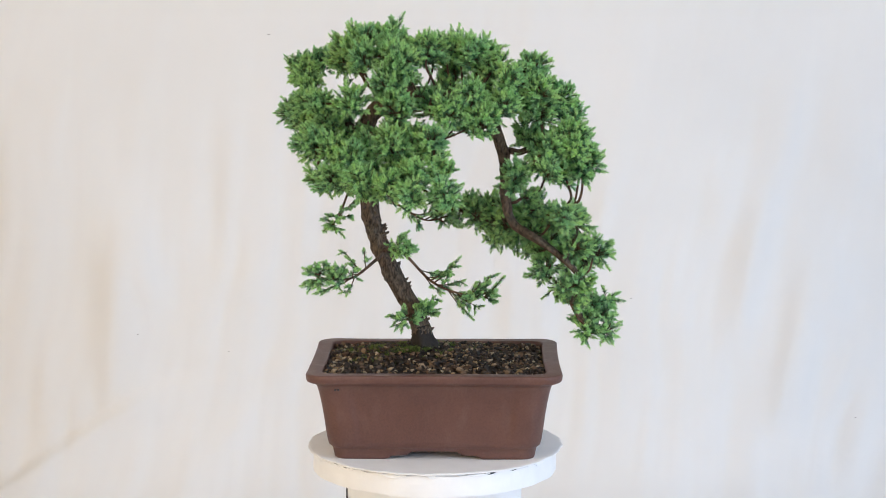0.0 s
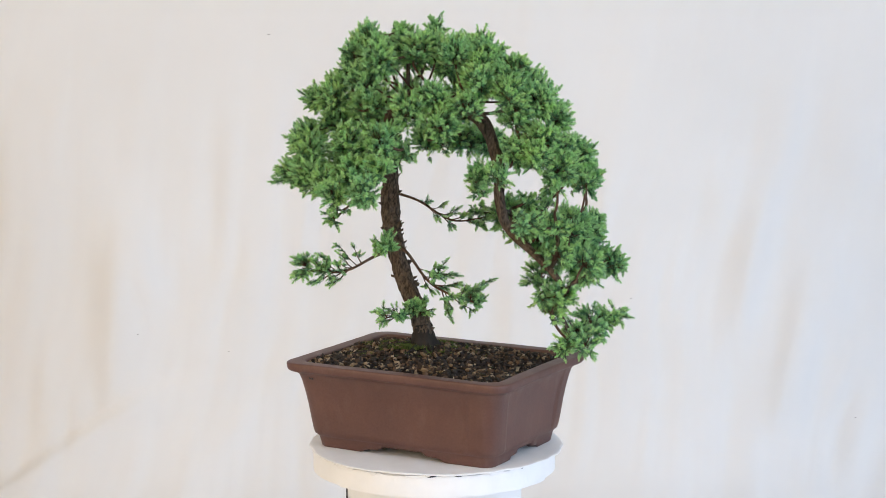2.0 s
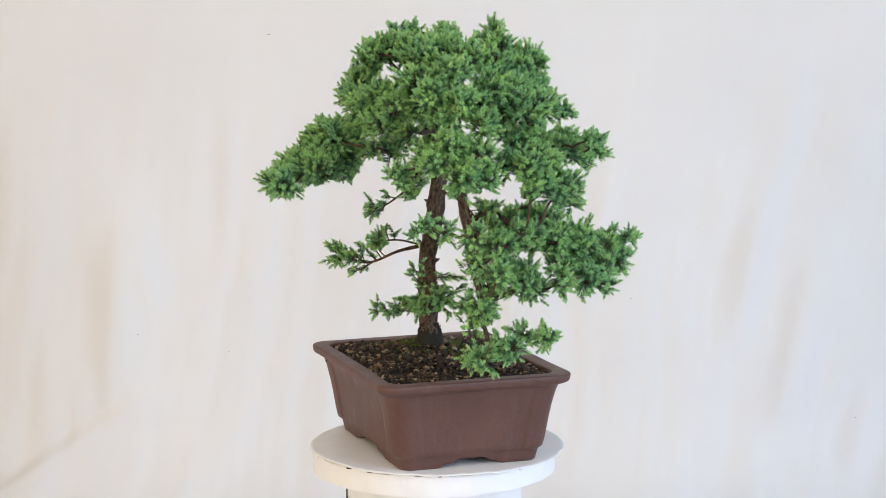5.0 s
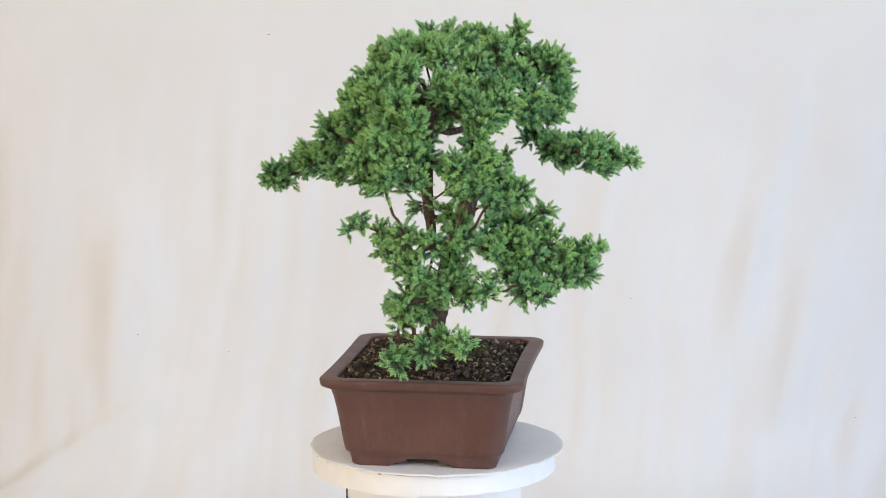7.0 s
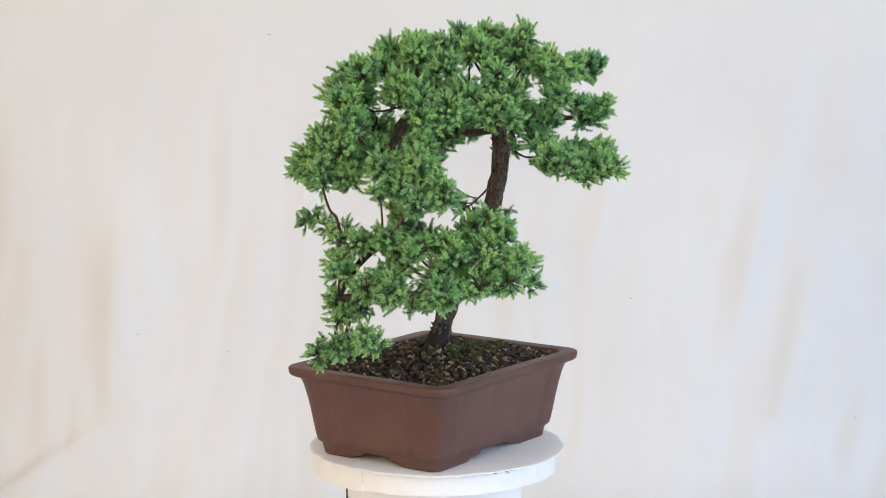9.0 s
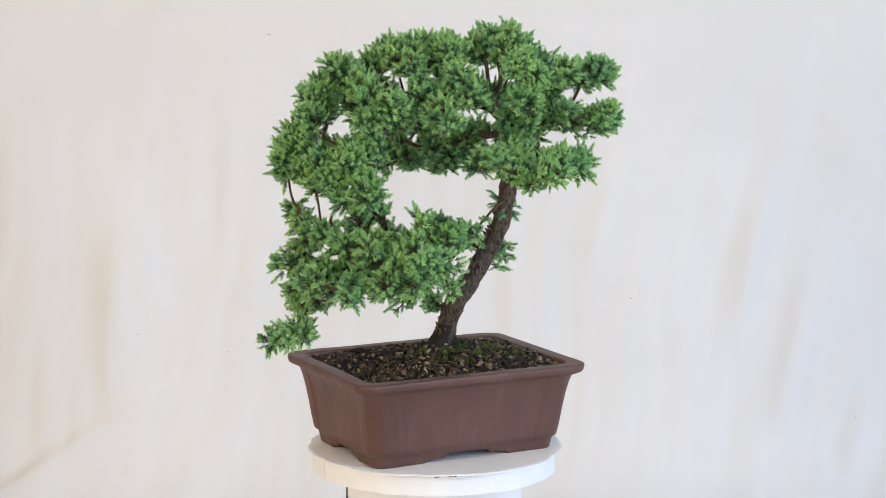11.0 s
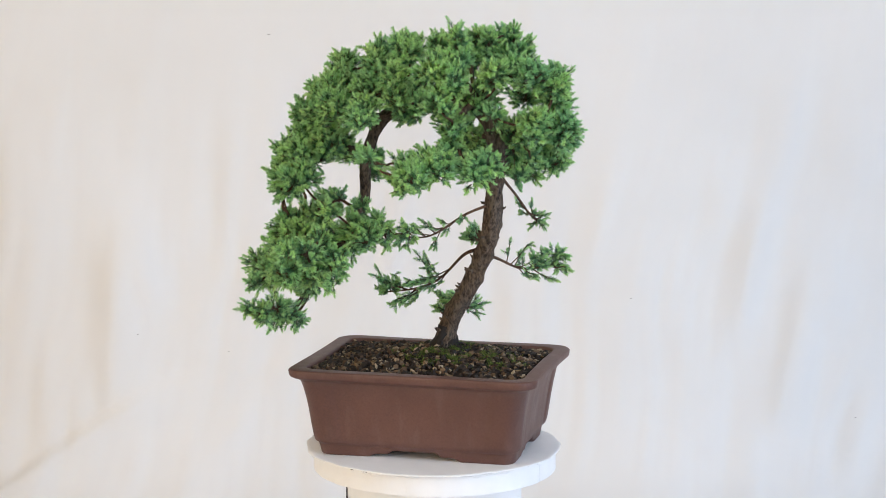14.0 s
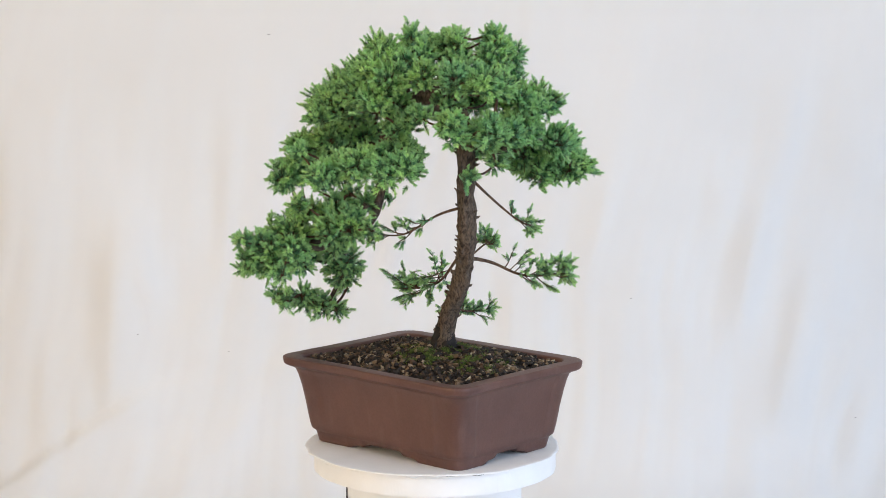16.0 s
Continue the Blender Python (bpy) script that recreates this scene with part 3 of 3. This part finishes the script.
def foliage_mesh(name, sprigs, extra=None, label=""):
    """One pad of foliage from many shoots. sprigs: (template, turn, place); extra: bare twig tubes."""
    vs, fs, sl, base = [], [], [], 0
    for k, rot, at in sprigs:
        tv, tf, ts = SPRIGS[k]
        vs.append(tv @ rot.T + at)
        fs += (tf + base).tolist()
        sl.append(ts)
        base += len(tv)
    verts = np.vstack(vs).tolist()
    slots = np.concatenate(sl).tolist()
    for tv, tf in extra or []:
        b = len(verts)
        verts += [tuple(v) for v in tv]
        fs += [tuple(i + b for i in f) for f in tf]
        slots += [0] * len(tf)
    return mesh_object(name, verts, fs, [TWIG, NEEDLE, TIP], TREE, label=label, slots=slots)


def foliage_pad(x, y, z, r):
    """A rounded pad of shoots in little bundles about a point."""
    c = Vector((x, y, z))
    out = Vector((x, y - 0.01, (z - 0.27) * 1.2))
    out = out.normalized() if out.length > 0.03 else Vector((0, 0, 1))
    core = max(r - 0.006, 0.003)
    tufts = max(4, int(4 * math.pi * r * r / (0.0158 if z > 0.28 else 0.0172) ** 2))
    sprigs, twigs = [], []
    for k in range(tufts):
        # the tufts spread evenly over the pad, each a little fan of shoots from one twig
        h = 1 - 2 * (k + 0.5) / tufts
        a = 2.39996 * k + x * 900
        flat = math.sqrt(max(0.0, 1 - h * h))
        u = Vector((flat * math.cos(a), flat * math.sin(a), h)) + Vector((random.gauss(0, 0.2), random.gauss(0, 0.2), random.gauss(0.05, 0.2)))
        u.normalize()
        p = c + u * core * random.uniform(0.5, 1.0)
        grow = (u * 0.75 + Vector((0, 0, 0.42)) + out * 0.35 + Vector((random.gauss(0, 0.25), random.gauss(0, 0.25), random.gauss(0, 0.2)))).normalized()
        p = p - grow * 0.0045
        twigs.append(tube([c + (p - c) * 0.1, c + (p - c) * 0.6 - Vector((0, 0, 0.002)), p + grow * 0.004], [0.0010, 0.0008, 0.0005], 4))
        size = random.uniform(0.64, 0.98)
        for j in range(random.choice((5, 6, 7) if z > 0.28 else (4, 5, 6))):
            dev = Vector((random.gauss(0, 0.42), random.gauss(0, 0.42), random.gauss(0, 0.42)))
            g = (grow + dev).normalized()
            at = p + dev * 0.0048 + grow * random.uniform(-0.002, 0.005)
            sprigs.append((random.randrange(6), aim_turn(g, random.uniform(0, 6.28), size * random.uniform(0.8, 1.08)), np.array(at)))
    return foliage_mesh("foliage_pad", sprigs, twigs)


def branches(pads):
    """Each pad hangs on a branch from the nearest limb, or from the pad before it."""
    n = len(pads)
    at = [Vector(p[:3]) for p in pads]
    cost, came = [0.0] * n, [None] * n
    foot = [min(SKELETON, key=lambda q: (q - c).length + 0.4 * max(0.0, q.z - c.z)) for c in at]
    for i in range(n):
        cost[i] = 1.9 * (at[i] - foot[i]).length ** 2
    for _ in range(12):
        for i in range(n):
            for j in range(n):
                way = cost[j] + (at[i] - at[j]).length_squared
                if way < cost[i] - 1e-9:
                    cost[i], came[i] = way, j
    load = [1] * n
    for i in sorted(range(n), key=lambda k: -cost[k]):
        if came[i] is not None:
            load[came[i]] += load[i]
    for i in range(n):
        start = at[came[i]] if came[i] is not None else foot[i]
        way = at[i] - start
        mid = start + way * 0.5 + Vector((way.y * random.uniform(-0.15, 0.15), way.x * random.uniform(-0.15, 0.15), -0.06 * way.length))
        bend = Vector((random.gauss(0, 0.05), random.gauss(0, 0.05), random.gauss(0, 0.05))) * way.length
        line = spline([start, start + way * 0.22 + bend, mid, start + way * 0.78 - bend, at[i]], 3)
        r0 = min(0.0040, 0.0008 + 0.00045 * load[i] ** 0.8)
        r1 = max(0.0008, r0 * 0.75)
        v, f = tube(line, [r0 + (r1 - r0) * k / (len(line) - 1) for k in range(len(line))], 7, 0.2, i * 1.7)
        mesh_object("branch", v, f, BARK if r0 > 0.002 else TWIG, TREE, smooth=True)


def spray(points, r0, twigs_each, reach, start=0.3, bare=0.0):
    """A thin side branch with an open fan of twigs and few shoots."""
    limb("branch", points, r0, 0.0007, 7, 8, TWIG, knots=0.15, seed=points[0][0] * 50)
    line = spline(points, 7)
    sprigs, twigs = [], []
    n = len(line)
    ahead = (line[-1] - line[0]).normalized()
    across = ahead.cross(Vector((0, 0, 1))).normalized()
    for k in range(twigs_each):
        f = start + (1 - start) * (k + 0.5) / twigs_each
        p = line[int(f * (n - 1))]
        sgn = 1 if k % 2 else -1
        ln = reach * random.uniform(0.7, 1.3) * (1.15 - 0.5 * f)
        d = (ahead * 0.55 + across * sgn * random.uniform(0.15, 0.9) + Vector((0, 0, random.uniform(-0.45, 0.85)))).normalized()
        mid = p + d * ln * 0.5 + Vector((0, 0, -0.001))
        tip = p + d * ln + Vector((0, 0, 0.002))
        twigs.append(tube([p, mid, tip], [0.0008, 0.0006, 0.0004], 4))
        m = max(4, int(ln / 0.0042))
        for j in range(m):
            g = (0.25 + 0.75 * (j + 1) / m) if bare == 0 else (bare + (1 - bare) * (j + 1) / m)
            q = p.lerp(mid, g * 2) if g < 0.5 else mid.lerp(tip, g * 2 - 1)
            dd = (d + Vector((random.gauss(0, 0.42), random.gauss(0, 0.42), random.gauss(0.05, 0.38)))).normalized()
            sprigs.append((random.randrange(6), aim_turn(dd, random.uniform(0, 6.28), random.uniform(0.55, 0.8)), np.array(q)))
    for j in range(5):
        dd = (ahead + Vector((random.gauss(0, 0.4), random.gauss(0, 0.4), random.gauss(0.1, 0.4)))).normalized()
        sprigs.append((random.randrange(6), aim_turn(dd, random.uniform(0, 6.28), 0.8), np.array(line[-1])))
    return foliage_mesh("open_spray", sprigs, twigs)


# foliage pads by limb: centre and radius
CROWN_BACK_A = [
    (-0.043, -0.147, 0.289, 0.0180), (-0.027, -0.111, 0.294, 0.0190), (-0.064, -0.111, 0.286, 0.0180), (-0.068, -0.136, 0.293, 0.0180),
    (-0.060, -0.085, 0.293, 0.0180), (-0.099, -0.118, 0.296, 0.0180), (-0.086, -0.069, 0.288, 0.0190), (-0.108, -0.091, 0.294, 0.0190),
    (-0.107, 0.027, 0.308, 0.0110), (-0.015, 0.178, 0.295, 0.0110), (-0.006, 0.164, 0.298, 0.0110), (-0.030, 0.201, 0.303, 0.0110),
    (-0.029, 0.184, 0.302, 0.0160), (-0.070, -0.065, 0.313, 0.0200), (-0.103, 0.063, 0.294, 0.0085), (-0.020, 0.161, 0.306, 0.0160),
    (-0.008, 0.139, 0.308, 0.0170), (-0.080, 0.158, 0.308, 0.0170), (-0.032, 0.117, 0.315, 0.0160), (-0.114, -0.007, 0.337, 0.0195),
    (0.019, 0.176, 0.320, 0.0085), (-0.050, 0.170, 0.312, 0.0170),
]
CROWN_BACK_B = [
    (-0.029, 0.133, 0.309, 0.0170), (-0.091, 0.142, 0.311, 0.0160), (-0.044, 0.100, 0.326, 0.0170), (-0.127, 0.016, 0.345, 0.0190),
    (-0.125, 0.058, 0.343, 0.0180), (-0.078, 0.122, 0.309, 0.0170), (-0.126, 0.108, 0.344, 0.0180), (-0.099, 0.036, 0.336, 0.0210),
    (-0.118, -0.067, 0.322, 0.0180), (-0.126, -0.043, 0.325, 0.0190), (-0.154, 0.088, 0.345, 0.0176), (-0.141, 0.044, 0.340, 0.0178),
    (-0.099, -0.087, 0.320, 0.0180), (-0.131, 0.121, 0.355, 0.0148), (-0.081, -0.109, 0.313, 0.0180), (-0.091, 0.119, 0.361, 0.0110),
    (-0.048, 0.113, 0.343, 0.0116), (-0.049, -0.022, 0.320, 0.0200), (-0.041, 0.089, 0.345, 0.0173), (-0.131, 0.018, 0.371, 0.0161),
    (-0.134, -0.004, 0.362, 0.0147), (-0.147, 0.092, 0.392, 0.0200),
]
CROWN_BACK_C = [
    (-0.139, 0.059, 0.386, 0.0200), (-0.116, -0.047, 0.365, 0.0158), (-0.129, 0.114, 0.398, 0.0180), (-0.093, 0.058, 0.400, 0.0190),
    (-0.050, 0.122, 0.392, 0.0180), (-0.089, 0.114, 0.399, 0.0170), (-0.094, 0.017, 0.412, 0.0200), (-0.084, -0.065, 0.367, 0.0190),
    (-0.051, 0.034, 0.365, 0.0200), (-0.039, 0.127, 0.372, 0.0190), (-0.071, -0.037, 0.410, 0.0178), (-0.046, 0.101, 0.405, 0.0180),
    (-0.036, -0.086, 0.307, 0.0190), (-0.083, 0.004, 0.431, 0.0110),
]
CROWN_TOP_A = [
    (-0.069, 0.045, 0.426, 0.0110), (-0.079, -0.010, 0.413, 0.0200), (-0.029, 0.120, 0.403, 0.0180), (-0.044, 0.075, 0.416, 0.0190),
    (-0.068, -0.016, 0.430, 0.0110), (-0.046, -0.065, 0.384, 0.0190), (-0.045, 0.084, 0.434, 0.0110), (-0.054, 0.030, 0.432, 0.0110),
    (-0.043, 0.022, 0.417, 0.0190), (-0.044, -0.038, 0.413, 0.0190), (-0.009, 0.004, 0.415, 0.0200), (0.013, 0.064, 0.416, 0.0190),
    (0.011, 0.102, 0.372, 0.0176), (-0.003, -0.027, 0.416, 0.0200), (-0.041, -0.109, 0.328, 0.0190), (-0.031, -0.059, 0.408, 0.0200),
    (-0.035, -0.074, 0.362, 0.0200), (0.018, 0.090, 0.394, 0.0190), (-0.004, -0.009, 0.361, 0.0190), (0.014, 0.043, 0.362, 0.0200),
    (-0.018, -0.042, 0.311, 0.0137), (0.032, 0.160, 0.320, 0.0085),
]
CROWN_TOP_B = [
    (0.045, 0.106, 0.361, 0.0180), (0.044, 0.127, 0.352, 0.0132), (0.027, -0.005, 0.416, 0.0190), (0.048, 0.070, 0.377, 0.0200),
    (0.040, -0.031, 0.414, 0.0189), (0.052, 0.015, 0.412, 0.0190), (0.049, 0.047, 0.402, 0.0190), (0.061, -0.020, 0.399, 0.0190),
    (0.034, 0.009, 0.354, 0.0190), (0.040, -0.070, 0.371, 0.0190), (0.017, -0.084, 0.359, 0.0190), (-0.001, -0.107, 0.329, 0.0200),
    (0.006, -0.067, 0.316, 0.0098),
]
LIMB_SHOULDER_A = [
    (0.083, 0.079, 0.363, 0.0190), (0.067, 0.056, 0.352, 0.0200), (0.077, -0.046, 0.387, 0.0190), (0.070, -0.064, 0.365, 0.0190),
    (0.128, -0.017, 0.370, 0.0190), (0.109, -0.044, 0.379, 0.0180), (0.095, 0.049, 0.369, 0.0190), (0.050, -0.076, 0.347, 0.0200),
    (0.100, -0.017, 0.398, 0.0190), (0.095, 0.025, 0.381, 0.0200), (0.111, -0.031, 0.354, 0.0190), (0.141, 0.001, 0.350, 0.0180),
    (-0.018, -0.138, 0.299, 0.0180), (0.105, 0.062, 0.353, 0.0184), (0.009, -0.130, 0.302, 0.0180), (-0.020, -0.167, 0.283, 0.0160),
    (0.141, -0.032, 0.331, 0.0180), (0.122, -0.053, 0.318, 0.0170), (0.100, 0.056, 0.323, 0.0190), (0.015, -0.168, 0.285, 0.0170),
    (0.114, -0.026, 0.315, 0.0180), (0.106, 0.002, 0.316, 0.0190),
]
LIMB_SHOULDER_B = [
    (0.145, -0.049, 0.317, 0.0170), (0.148, -0.008, 0.323, 0.0180), (0.128, 0.070, 0.313, 0.0190), (0.149, 0.044, 0.310, 0.0172),
    (0.159, -0.025, 0.303, 0.0180), (0.147, 0.000, 0.298, 0.0190), (0.117, -0.079, 0.299, 0.0134), (0.117, 0.033, 0.307, 0.0162),
    (0.142, 0.059, 0.292, 0.0190), (0.116, 0.081, 0.291, 0.0190), (0.005, -0.154, 0.277, 0.0110), (0.085, -0.058, 0.294, 0.0170),
    (0.082, -0.053, 0.278, 0.0110), (0.155, 0.044, 0.284, 0.0110),
]
CASCADE_A = [
    (0.098, 0.026, 0.261, 0.0110), (0.037, 0.086, 0.249, 0.0110), (0.139, 0.080, 0.277, 0.0165), (0.124, 0.099, 0.282, 0.0185),
    (0.061, 0.062, 0.230, 0.0150), (0.059, 0.095, 0.242, 0.0170), (0.107, 0.039, 0.248, 0.0180), (0.077, 0.120, 0.261, 0.0110),
    (0.044, 0.077, 0.236, 0.0180), (0.087, 0.127, 0.230, 0.0170), (0.107, 0.162, 0.205, 0.0170), (0.065, 0.146, 0.216, 0.0170),
    (0.114, 0.091, 0.234, 0.0180), (0.088, 0.143, 0.199, 0.0170), (0.069, 0.081, 0.224, 0.0180), (0.042, 0.114, 0.234, 0.0170),
    (0.087, 0.159, 0.221, 0.0170), (0.077, 0.046, 0.227, 0.0180), (0.121, 0.140, 0.198, 0.0180), (0.100, 0.102, 0.215, 0.0190),
    (0.028, 0.100, 0.238, 0.0160), (0.075, 0.122, 0.206, 0.0180),
]
CASCADE_B = [
    (0.116, 0.144, 0.222, 0.0105), (0.109, 0.111, 0.193, 0.0180), (0.126, 0.113, 0.221, 0.0180), (0.106, 0.027, 0.224, 0.0180),
    (0.115, 0.036, 0.202, 0.0180), (0.125, 0.092, 0.204, 0.0180), (0.139, 0.078, 0.230, 0.0180), (0.122, 0.007, 0.236, 0.0116),
    (0.153, -0.028, 0.291, 0.0110), (0.133, -0.054, 0.254, 0.0108), (0.133, -0.068, 0.248, 0.0099), (0.133, -0.037, 0.245, 0.0107),
    (0.145, 0.045, 0.240, 0.0190), (0.146, -0.009, 0.239, 0.0160), (0.149, 0.018, 0.233, 0.0170), (0.143, 0.044, 0.199, 0.0164),
    (0.117, 0.016, 0.183, 0.0180), (0.148, -0.008, 0.214, 0.0180), (0.142, 0.052, 0.183, 0.0110), (0.144, 0.112, 0.192, 0.0190),
    (0.181, 0.016, 0.135, 0.0140), (0.153, -0.007, 0.173, 0.0170),
]
CASCADE_C = [
    (0.167, 0.033, 0.144, 0.0170), (0.168, 0.074, 0.196, 0.0183), (0.161, 0.035, 0.193, 0.0188), (0.169, 0.007, 0.204, 0.0170),
    (0.158, 0.012, 0.132, 0.0160), (0.160, -0.014, 0.124, 0.0140), (0.185, 0.053, 0.145, 0.0110), (0.157, 0.054, 0.186, 0.0110),
    (0.135, -0.017, 0.170, 0.0105), (0.133, 0.005, 0.166, 0.0170), (0.144, -0.012, 0.153, 0.0110), (0.172, 0.054, 0.140, 0.0110),
    (0.181, -0.013, 0.126, 0.0140), (0.154, 0.128, 0.186, 0.0110),
]
INFILL_A = [
    (0.101, 0.177, 0.225, 0.0115), (0.064, 0.160, 0.195, 0.0115), (0.003, 0.092, 0.239, 0.0115), (-0.047, -0.010, 0.328, 0.0115),
    (-0.071, 0.032, 0.330, 0.0115), (0.073, 0.027, 0.252, 0.0115),
]
PADS = CROWN_BACK_A + CROWN_BACK_B + CROWN_BACK_C + CROWN_TOP_A + CROWN_TOP_B + LIMB_SHOULDER_A + LIMB_SHOULDER_B + CASCADE_A + CASCADE_B + CASCADE_C + INFILL_A
branches(PADS)
for x, y, z, r in PADS:
    foliage_pad(x, y, z, r)

# sparse low side branches
spray([(-0.052, 0.006, 0.205), (-0.062, -0.020, 0.198), (-0.085, -0.045, 0.184), (-0.118, -0.072, 0.186)], 0.0022, 16, 0.026, start=0.5)
spray([(-0.048, 0.000, 0.210), (-0.030, -0.004, 0.202), (-0.004, -0.008, 0.176), (0.022, -0.010, 0.164), (0.056, -0.015, 0.158)], 0.0020, 20, 0.034, start=0.40)
spray([(-0.070, 0.030, 0.262), (-0.045, 0.045, 0.252), (-0.012, 0.060, 0.231), (0.012, 0.084, 0.232)], 0.0016, 12, 0.020, start=0.35, bare=0.3)
spray([(-0.078, 0.030, 0.290), (-0.090, 0.010, 0.268), (-0.098, -0.018, 0.246), (-0.104, -0.034, 0.238)], 0.0016, 9, 0.020, start=0.55)
spray([(-0.022, -0.006, 0.148), (-0.024, -0.024, 0.142), (-0.030, -0.052, 0.140)], 0.0012, 10, 0.016, start=0.35)
spray([(-0.020, -0.008, 0.140), (-0.017, -0.014, 0.142), (-0.008, -0.022, 0.148)], 0.0010, 9, 0.016, start=0.3)
spray([(-0.052, 0.004, 0.205), (-0.045, -0.025, 0.213), (-0.032, -0.052, 0.214)], 0.0012, 7, 0.014, start=0.6)

for x, y, z, r in ((-0.116, -0.072, 0.194, 0.012), (-0.100, -0.058, 0.188, 0.009), (0.050, -0.014, 0.164, 0.009), (-0.028, -0.053, 0.214, 0.007), (-0.012, -0.020, 0.148, 0.009)):
    foliage_pad(x, y, z, r)

# ---------------------------------------------------------------- what turns
START_TURN, TURN_RATE = -1.37, -13.81


def motions():
    """The turntable carries the pot, its soil and the tree round at an even pace."""
    rows = [(t * 0.5, pose(0, 0, 0, 0, 0, START_TURN + TURN_RATE * t * 0.5)) for t in range(33)]
    for thing in (TURNTABLE, POT, SOIL_OB, GRAVEL_OB, MOSS_OB, TREE):
        walk(thing, rows)


motions()
